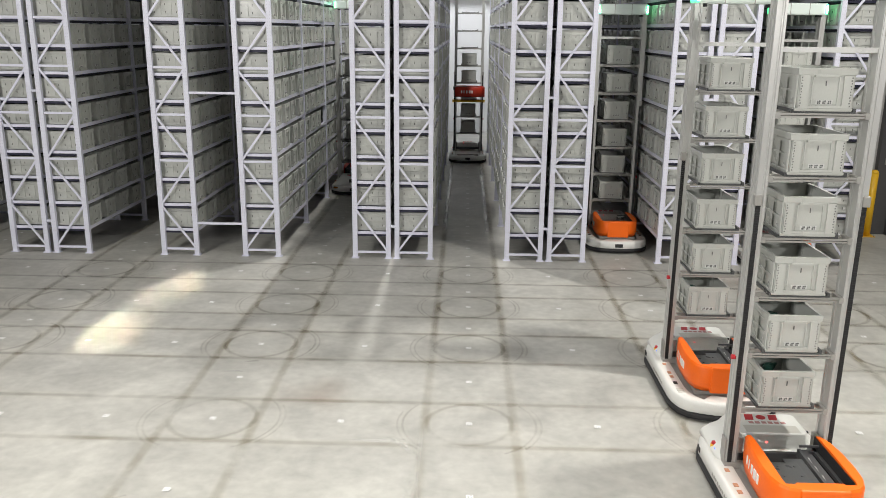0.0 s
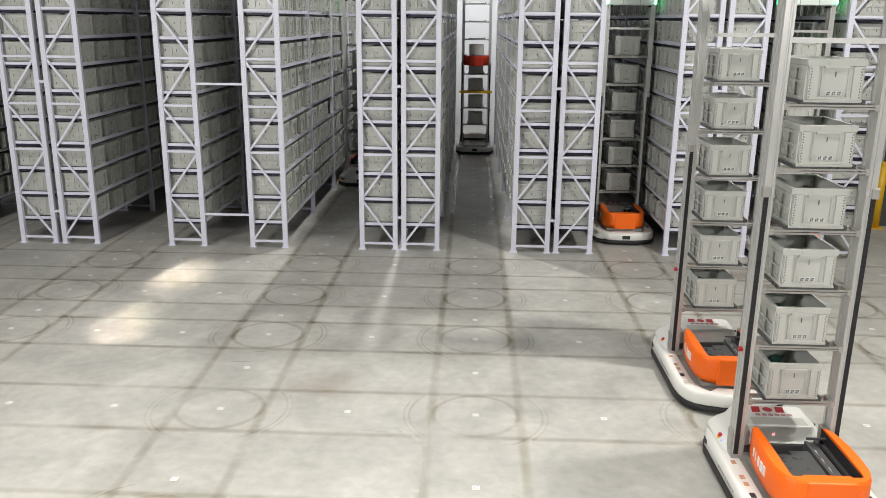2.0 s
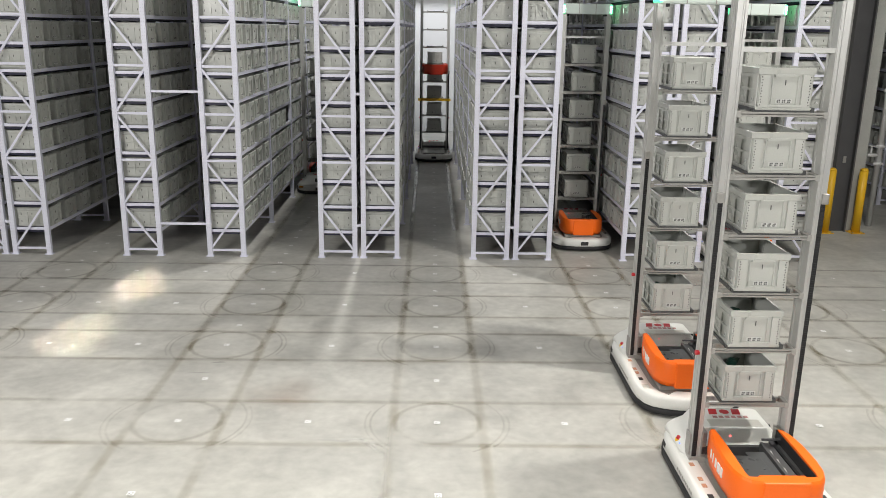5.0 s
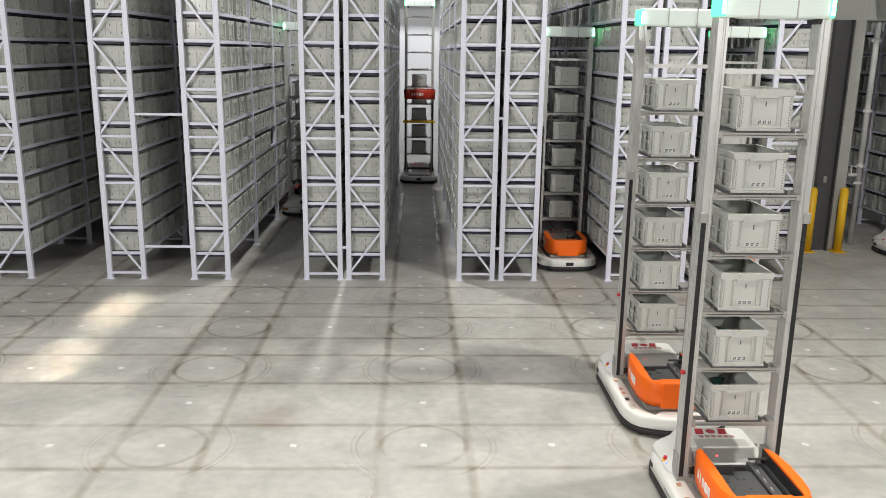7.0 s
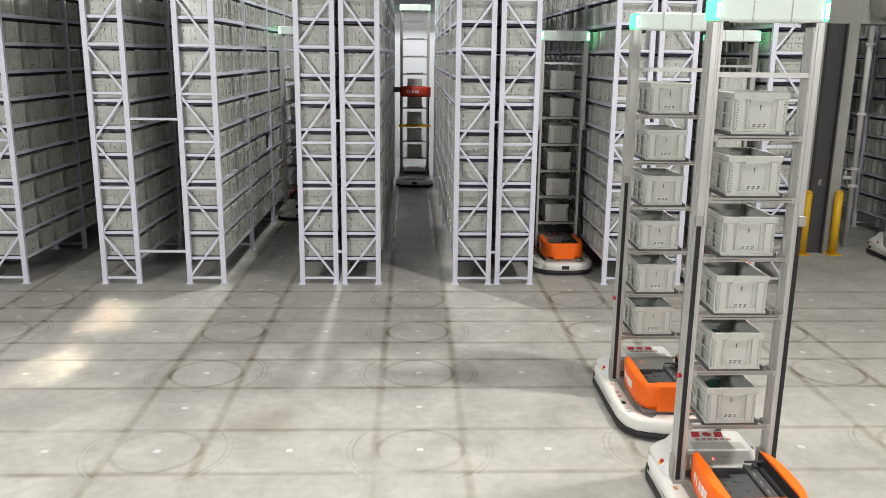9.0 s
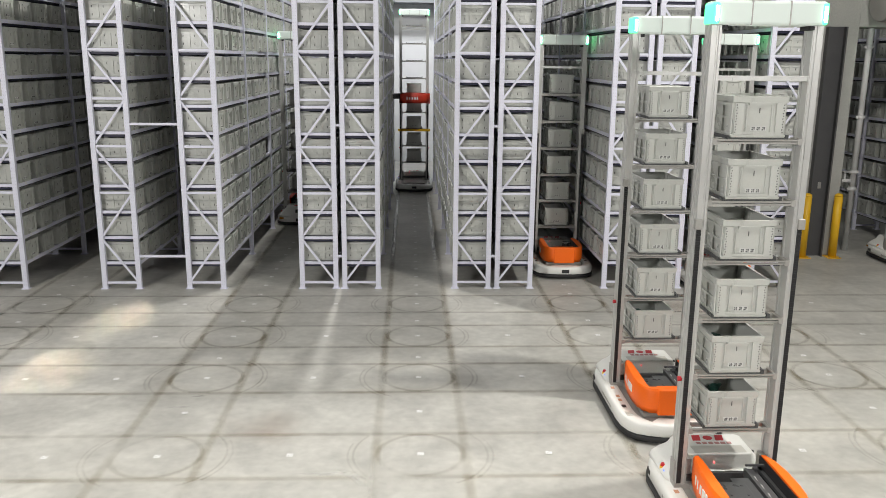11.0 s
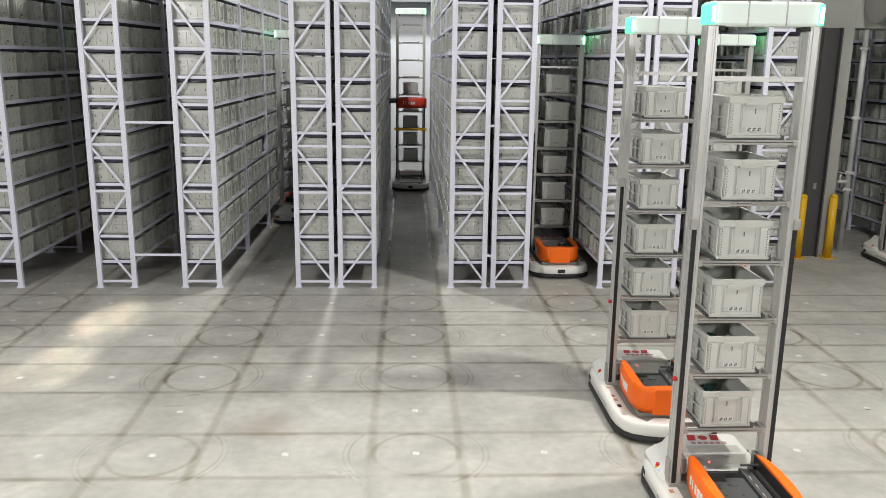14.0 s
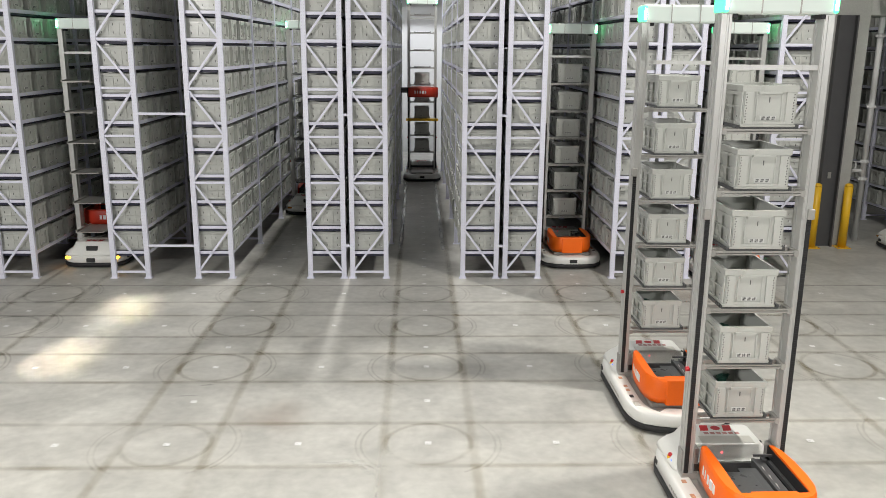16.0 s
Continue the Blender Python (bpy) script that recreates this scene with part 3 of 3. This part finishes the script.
        rail = part("slot_rail", bm, PLATE, root)
        bm = bmesh.new()
        box(bm, -0.212, 0.212, 0.004, 0.62, z - 0.012, z - 0.001)
        box(bm, -0.222, -0.212, 0.004, 0.62, z - 0.012, z + 0.014)
        box(bm, 0.212, 0.234, 0.004, 0.62, z - 0.012, z + 0.020)
        part("slot_tray", bm, TRAY if plates else PLATE, rail, "dark steel tray" if plates else "bare steel tray")
    bm = bmesh.new()
    box(bm, -0.34, 0.34, 0.01, 0.05, top - 0.535, top - 0.525)
    box(bm, -0.34, 0.34, 0.012, 0.022, top - 0.562, top - 0.535)
    box(bm, -0.34, 0.34, 0.08, 0.12, top - 0.56, top - 0.53)
    for x in (-0.22, -0.07, 0.07, 0.22):
        rod(bm, (x, 0.006, top - 0.549), (x, 0.013, top - 0.549), 0.005, 8)
    part("crossbar", bm, ALU, root)
    bm = bmesh.new()
    box(bm, -0.412, 0.412, -0.035, 0.165, top - 0.17, top, bevel=0.02)
    head = part("light_bar", bm, LEDBAR, root, "white plastic light bar")
    for s in (-1, 1):
        bm = bmesh.new()
        box(bm, *sorted((s * 0.372, s * 0.420)), -0.045, 0.172, top - 0.165, top - 0.01, bevel=0.018)
        part("status_light", bm, GREEN_GLOW, head, "glowing green status light")
        bm = bmesh.new()
        box(bm, *sorted((s * 0.383, s * 0.406)), -0.049, 0.176, top - 0.145, top - 0.035, bevel=0.003)
        part("lamp_core", bm, GREEN_CORE, head, "glowing white-green lamp")
        bm = bmesh.new()
        box(bm, *sorted((s * 0.30, s * 0.335)), -0.02, 0.15, top - 0.20, top - 0.17, bevel=0.004)
        part("clip", bm, RUBBER, head, "black plastic clip")
        bm = bmesh.new()
        box(bm, s * 0.14 - 0.004, s * 0.14 + 0.004, -0.041, 0.171, top - 0.168, top + 0.002)
        part("seam", bm, PLATE, head)
    bm = bmesh.new()
    box(bm, -0.335, 0.335, -0.035, -0.029, 0.26, 0.50)
    screen = part("clear_screen", bm, ACRYLIC, root, "clear acrylic guard sheet")
    bm = bmesh.new()
    rod(bm, (-0.12, -0.040, 0.44), (-0.12, -0.034, 0.44), 0.008, 10)
    part("indicator", bm, RED_GLOW, screen, "tiny glowing red indicator")
    bm = bmesh.new()
    box(bm, -0.335, 0.335, -0.028, 0.0, 0.27, 0.33)
    part("screen_rail", bm, STEEL, root)
    fork = fork_unit(root, fork_z, paint)
    return root, fork


rng = random.Random(8)
SL = [0.73 + 0.465 * i for i in range(6)]
near_pose, mid_pose, aisle_pose = pose(2.58, 6.02, 0), pose(2.58, 8.17, 0), pose(2.61, 14.28, 0)
near_robot, _ = robot("white and orange picking robot with six grey bins")
near_robot.matrix_basis = near_pose
for p in (mid_pose, aisle_pose):
    copy_thing(near_robot, p)
for p in (near_pose @ pose(0, -0.02, 0), mid_pose, aisle_pose):
    bin_set(p, SL, range(6), rng)
mouth_pose = pose(4.98, 12.9, 0)
copy_thing(near_robot, mouth_pose)
bin_set(mouth_pose @ pose(0.09, 0, 0), SL, range(6), rng)
far_robot = copy_thing(near_robot, pose(9.27, 14.5, 0))
side_pose = pose(-2.44, 18.45, 0, 0, 0, 180)
side_robot, _ = robot("white picking robot standing deep in an aisle", top=4.16, paint=SHADED_ORANGE)
side_robot.matrix_basis = side_pose
bin_set(side_pose @ pose(0, -0.45, 0), SL, range(6), rng)

TALL = [0.74 + 0.472 * i for i in range(9)]
tall_pose = pose(0.10, 23.5, 0)
tall_robot, (tall_fork, tall_tray) = robot("tall picking robot with a raised orange fork shaded to red", top=4.95, slots=TALL, fork_z=1.9, paint=SHADED_ORANGE)
tall_robot.matrix_basis = tall_pose
bin_set(tall_pose, TALL, (0, 1, 2, 3, 4), rng)
part_box("pusher_plate", (-0.17, 0.17, -0.66, 0.0, 0.17, 0.25), STEEL, tall_tray, "dark sliding pusher plate", 0.01)
part_box("yellow_crossbar", (-0.46, 0.46, -0.06, -0.02, 1.60, 1.67), YELLOW, tall_robot, "yellow crossbar", 0.005)

leaving_robot, (leaving_fork, _) = robot("empty white picking robot driving out of an aisle", amber=True, plates=False, fork_z=0.56, paint=SHADED_ORANGE, slots=[0.60 + 0.49 * i for i in range(6)])
leaving_fork.matrix_basis = pose(0, -0.47, 0.56, 0, 0, 90) @ pose(0, 0.43, 0)

# ---------------------------------------------------------------- ties, column, bollards, pipe, duct
for xa, xb in ((-3.516, -4.30), (-1.206, -1.047), (1.245, 1.389), (-6.61, -6.77), (3.67, 3.82)):
    for z in (0.53, 2.60):
        bm = bmesh.new()
        box(bm, xb + 0.03, xa - 0.03, -0.018, 0.018, -0.018, 0.018) if xb < xa else box(bm, xa + 0.03, xb - 0.03, -0.018, 0.018, -0.018, 0.018)
        ob = new("rack_tie", mesh_of("rack_tie", bm, RACK))
        ob.location = (0, FRONT, z)
        tagged(ob, "white steel tie bar between two rack frames", "tie bar", "tie bars between racks")

bm = bmesh.new()
box(bm, 7.20, 8.12, 15.02, 15.7, 0, ROOF, bevel=0.02)
structure("column", bm, COLUMN, "square cast concrete column of the hall", "column")
bm = bmesh.new()
guide = [(7.50, 15.02), (7.50, 14.90), (7.53, 14.90), (7.53, 14.985), (7.82, 14.985), (7.82, 14.90), (7.85, 14.90), (7.85, 15.02)]
loft(bm, [[(x, y, z) for x, y in guide] for z in (0.0, 4.24)], smooth=False)
ob = new("door_guide", mesh_of("door_guide", bm, STEEL))
tagged(ob, "dark steel shutter guide channel on a concrete column", "guide rail")
bm = bmesh.new()
box(bm, -0.03, 0.03, 14.97, 14.984, 1.30, 1.42, bevel=0.004)
p = part("control_box", bm, PLATE, ob, "small grey control box")
p.location = (7.68, 0, 0)
for x in (7.43, 8.02):
    root = new("bollard")
    root.location = (x, 14.86, 0)
    tagged(root, "yellow steel bollard before a concrete column", "bollard", "bollards by the column")
    bm = bmesh.new()
    rod(bm, (0, 0, 0.01), (0, 0, 1.17), 0.075, 24)
    rings = [[(0.075 * math.cos(a) * c, 0.075 * math.sin(a) * c, 1.17 + z) for a in [2 * math.pi * i / 24 for i in range(24)]] for c, z in ((1, 0), (0.92, 0.025), (0.7, 0.045), (0.35, 0.055), (0.02, 0.058))]
    loft(bm, rings)
    part("tube", bm, YELLOW, root)
    bm = bmesh.new()
    loft(bm, [rounded(-0.13, 0.13, -0.13, 0.13, 0.02, 0.0), rounded(-0.13, 0.13, -0.13, 0.13, 0.02, 0.012)], smooth=False)
    plate = part("base_plate", bm, YELLOW, root)
    for sx in (-1, 1):
        for sy in (-1, 1):
            bm = bmesh.new()
            rod(bm, (sx * 0.1, sy * 0.1, 0.012), (sx * 0.1, sy * 0.1, 0.03), 0.012, 6)
            part("bolt", bm, PLATE, plate)

root = new("riser_pipe")
root.location = (8.57, 15.45, 0)
tagged(root, "white painted riser pipe with clamps and valve", "pipe")
bm = bmesh.new()
rod(bm, (0, 0, 0), (0, 0, ROOF), 0.055, 20)
part("pipe", bm, PIPE, root)
for z in (1.22, 1.55, 2.6, 3.9):
    bm = bmesh.new()
    rod(bm, (0, 0, z - 0.04), (0, 0, z + 0.04), 0.068, 20)
    box(bm, -0.09, 0.09, -0.02, 0.02, z - 0.02, z + 0.02)
    part("clamp", bm, PIPE, root)
bm = bmesh.new()
rod(bm, (0, 0, 1.38), (-0.22, 0, 1.38), 0.035, 14)
rod(bm, (-0.16, 0, 1.38), (-0.16, 0, 1.55), 0.02, 12)
rod(bm, (-0.16, 0, 1.55), (-0.16, 0, 1.56), 0.06, 16)
part("valve", bm, PIPE, root)

bm = bmesh.new()
box(bm, 6.9, 20, 15.05, 15.9, 4.24, 5.1, bevel=0.02)
structure("beam", bm, COLUMN, "grey concrete beam over the column", "beam")
root = new("air_duct")
tagged(root, "dark grey round spiral air duct under the beam", "duct")
bm = bmesh.new()
rod(bm, (8.2, 14.55, 4.72), (19.8, 14.55, 4.72), 0.40, 32)
part("duct_tube", bm, PLATE, root)
for k in range(12):
    bm = bmesh.new()
    rod(bm, (8.25 + k * 0.9, 14.55, 4.72), (8.29 + k * 0.9, 14.55, 4.72), 0.415, 32)
    part("seam", bm, PLATE, root)
bm = bmesh.new()
box(bm, -12, 12, 28.6, 29.5, 5.45, 6.2)
structure("soffit", bm, ROOFING, "grey soffit along the end wall", "soffit")

# ---------------------------------------------------------------- floor marks
COLS = [-7.86, -6.64, -5.42, -4.386, -3.36, -2.336, -1.12, 0.095, 1.30, 2.52, 3.73, 4.95, 6.16]
LANES = [-7.86, -5.42, -2.336, 0.095, 2.52, 4.95]
CROSS = [5.12, 7.02, 8.92, 10.38, 11.845]
BETWEEN = [5.775, 7.97, 9.564, 11.02, 12.37, 12.89]


def marker():
    bm = bmesh.new()
    box(bm, -0.029, 0.029, -0.029, 0.029, 0.0074, 0.0082)
    for i in range(5):
        for j in range(5):
            if (i * 7 + j * 3 + i * j) % 5 < 2:
                box(bm, -0.02 + i * 0.008, -0.012 + i * 0.008, -0.02 + j * 0.008, -0.012 + j * 0.008, 0.0082, 0.0086, 1)
    return mesh_of("floor_marker", bm, [PAPER, PLATE])


MARK = marker()
spots = [(x, y) for x in COLS for y in CROSS] + [(x, y) for x in LANES for y in BETWEEN + [13.42 + 0.53 * k for k in range(16)]]
for x, y in spots:
    ob = new("floor_marker", MARK)
    ob.matrix_basis = pose(x, y, 0, 0, 0, random.Random(int(x * 97 + y * 31)).uniform(-4, 4))
    tagged(ob, "small white square code tag glued to the floor", "floor tag", "code tags on the floor")


def film_quads(bm, lines, values):
    """A film between neighbouring lines of points; values: how thick it lies on each line."""
    lay = bm.verts.layers.float.get("film") or bm.verts.layers.float.new("film")
    rows = []
    for pts, v in zip(lines, values):
        row = []
        for k, p in enumerate(pts):
            q = bm.verts.new(p)
            q[lay] = v
            row.append(q)
        rows.append(row)
    for a, b in zip(rows, rows[1:]):
        for i in range(len(a) - 1):
            bm.faces.new((a[i], b[i], b[i + 1], a[i + 1]))


def film_strip(bm, x0, x1, y0, y1, z, along="y"):
    w = (x1 - x0) if along == "y" else (y1 - y0)
    cuts = (0.0, 0.35, 0.65, 1.0)
    if along == "y":
        lines = [[(x0 + c * w, y0, z), (x0 + c * w, y1, z)] for c in cuts]
    else:
        lines = [[(x0, y0 + c * w, z), (x1, y0 + c * w, z)] for c in cuts]
    film_quads(bm, lines, (0, 1, 1, 0))


def film_ring(bm, x, y, r0, r1, a0, a1, z, thick=1.0):
    n = 40
    angles = [radians(a0 + (a1 - a0) * i / n) for i in range(n + 1)]
    lines = [[(x + r * math.cos(a), y + r * math.sin(a), z) for a in angles] for r in (r0, (r0 * 2 + r1) / 3, (r0 + r1 * 2) / 3, r1)]
    film_quads(bm, lines, (0, thick, thick, 0))


def track(name, draw, mat, label):
    bm = bmesh.new()
    draw(bm)
    ob = new(name, mesh_of(name, bm, mat))
    return tagged(ob, label, "tyre track", kind="structure")


SCUFFS = [(-0.72, 6.66, 0.5, 0.10, 2), (-0.52, 6.62, 0.34, 0.10, -34), (-0.44, 6.50, 0.26, 0.08, -50), (-0.345, 6.35, 0.05, 1.5, 0), (-0.37, 5.55, 0.12, 1.5, 1), (-2.42, 8.12, 0.26, 0.05, 3), (-2.3, 8.4, 0.2, 0.05, 10)]
rng = random.Random(21)
for x in LANES:
    for s in (-1, 1):
        def lane(bm, y0, y1):
            film_strip(bm, x + s * 0.42 - 0.060, x + s * 0.42 + 0.060, y0, y1, 0.004)
        cut = 8.3 + rng.uniform(0, 0.5)
        track("tyre_track", lambda bm: lane(bm, cut, 24), TYRE, "brown tyre track along a lane of the floor")
        track("tyre_track", lambda bm: lane(bm, 3.0, cut - 0.002), TYRE_FAINT, "faint tyre track along a lane of the floor")
for y in CROSS:
    mat = TYRE if y > 8 else TYRE_FAINT
    for s in (-1, 1):
        def cross(bm):
            film_strip(bm, -14, 8.5, y + s * 0.43 - 0.050, y + s * 0.43 + 0.050, 0.0052, "x")
        track("tyre_track", cross, mat, "brown tyre track across the floor")
    for x in LANES:
        a, b = rng.uniform(-14, 14), rng.uniform(-14, 14)

        def ring(bm):
            film_ring(bm, x, y, 0.365, 0.435, 0, 360, 0.0064, 0.8)
            for s, c in ((0, a), (180, b)):
                film_ring(bm, x, y, 0.612, 0.645, s - 50 + c, s + 50 + c, 0.0072, 0.6)
                film_ring(bm, x, y, 0.664, 0.694, s - 32 + c, s + 38 + c, 0.0072, 0.5)
        track("turning_ring", ring, mat, "brown ring where robots turn on the floor")



def smear(name, x, y, w, l, turn, mat, label, z):
    """A flat patch that fades out from its middle."""
    bm = bmesh.new()
    lines = []
    for r in (0.02, 0.45, 1.0):
        pts = []
        for i in range(25):
            a = radians(i * 15)
            q = r * (1 + 0.16 * math.sin(3 * a + x) + 0.10 * math.sin(5 * a + y))
            u, v = w / 2 * q * math.cos(a), l / 2 * q * math.sin(a)
            c, d = math.cos(radians(turn)), math.sin(radians(turn))
            pts.append((x + u * c - v * d, y + u * d + v * c, z))
        lines.append(pts)
    film_quads(bm, lines, (1, 0.8, 0))
    ob = new(name, mesh_of(name, bm, mat))
    return tagged(ob, label, "floor mark", kind="structure")


# smooth wheel lines; the pale colour paints in the reflections they show
def polished(bm):
    for x in (-0.335, 0.455):
        film_strip(bm, x - 0.05, x + 0.05, 14.6, 23.4, 0.0058)


track("polished_sheen", polished, POLISH_SHEEN, "polished wheel lines along an aisle, reflections put in as pale film")
smear("dust_patch", -1.45, 7.62, 0.9, 0.8, 12, RUST_TINT, "faint reddish dust patch on the floor", 0.0084)
smear("dust_patch", 4.1, 11.7, 1.3, 0.8, -20, RUST_TINT, "faint reddish dust patch on the floor", 0.0084)
for x, y, w, l, a in SCUFFS:
    smear("scuff_mark", x, y, w, l, a, SCUFF, "chalky white scuff on the floor", 0.0092)

# ---------------------------------------------------------------- goods in bins
CIRCUIT = material("green_goods", (0.02, 0.08, 0.06), 0.35, vary=0.2, scale=20)
FOILBAG = material("dark_foil_bag", (0.05, 0.055, 0.06), 0.25, vary=0.2, scale=14)


def goods(m, seed):
    r = random.Random(seed)
    root = new("parts_bag")
    root.matrix_basis = m
    tagged(root, "dark foil bags with small green parts in a bin", "goods", "goods in the bins")
    for k in range(5):
        bm = bmesh.new()
        w, l = r.uniform(0.10, 0.16), r.uniform(0.14, 0.22)
        n = 7
        vs = [[bm.verts.new(((i / (n - 1) - 0.5) * w, (j / (n - 1) - 0.5) * l, 0.035 * math.sin(math.pi * i / (n - 1)) * math.sin(math.pi * j / (n - 1)) + r.uniform(-0.006, 0.006))) for j in range(n)] for i in range(n)]
        for i in range(n - 1):
            for j in range(n - 1):
                bm.faces.new((vs[i][j], vs[i + 1][j], vs[i + 1][j + 1], vs[i][j + 1]))
        r2 = bmesh.ops.extrude_face_region(bm, geom=list(bm.faces))
        for v in (g for g in r2["geom"] if isinstance(g, bmesh.types.BMVert)):
            v.co.z -= 0.012
        p = part("bag" if k < 3 else "board", bm, FOILBAG if k < 3 else CIRCUIT, root)
        p.matrix_basis = pose(r.uniform(-0.08, 0.08), -0.16 + 0.09 * k, 0.04 + 0.018 * k, r.uniform(-10, 18), r.uniform(-14, 14), r.uniform(-40, 40))


bin_floor = 0.031
for base, slots in ((near_pose @ pose(0, -0.02, 0), (0, 1)), (mid_pose, (0, 1, 2, 3)), (aisle_pose, (1,))):
    for i in slots:
        goods(base @ pose(0, 0.31, SL[i] + bin_floor - 0.02), int(base.translation.y * 10) + i)


# ---------------------------------------------------------------- what moves
def motions():
    fork_rows = [(0, 1.80, 90), (0.3, 1.85, 88), (0.6, 1.96, 60), (0.9, 2.08, 15), (1.2, 2.28, 0), (1.5, 2.34, 0), (1.8, 2.42, 0), (2.1, 2.40, 0),
                 (3.4, 2.39, 0), (4.7, 2.39, 0), (5.7, 2.34, 45), (6.8, 2.31, 90), (7.7, 2.27, 90), (8.0, 2.32, 90), (8.3, 2.40, 90), (8.6, 2.45, 90), (8.9, 2.48, 90),
                 (9.2, 2.48, 90), (11.3, 2.41, 90), (11.8, 2.38, 90), (12.3, 2.30, 90), (13.0, 2.27, 90), (16.0, 2.30, 90)]
    slide = [(0, 0), (8.3, 0), (8.9, 0.45), (11.8, 0.45), (12.4, 0.08), (13.0, 0.40), (16.0, 0.45)]
    walk(tall_tray, [(t, pose(0, y, 0)) for t, y in slide])
    walk(tall_fork, [(t, pose(0, -0.43, z, 0, 0, a) @ pose(0, 0.43, 0)) for t, z, a in fork_rows])
    y0 = 13.41 - 0.03
    rows = [(0, 24.0), (9.5, 24.0), (10.5, 23.2), (14.0, 17.3), (15.0, 15.34), (15.2, 14.93), (15.4, 14.54), (15.6, 14.18), (15.8, 13.80), (16.0, 13.38)]
    walk(leaving_robot, [(t, pose(-5.44, y + 0.64, 0, 0, 0, 180)) for t, y in rows])


motions()
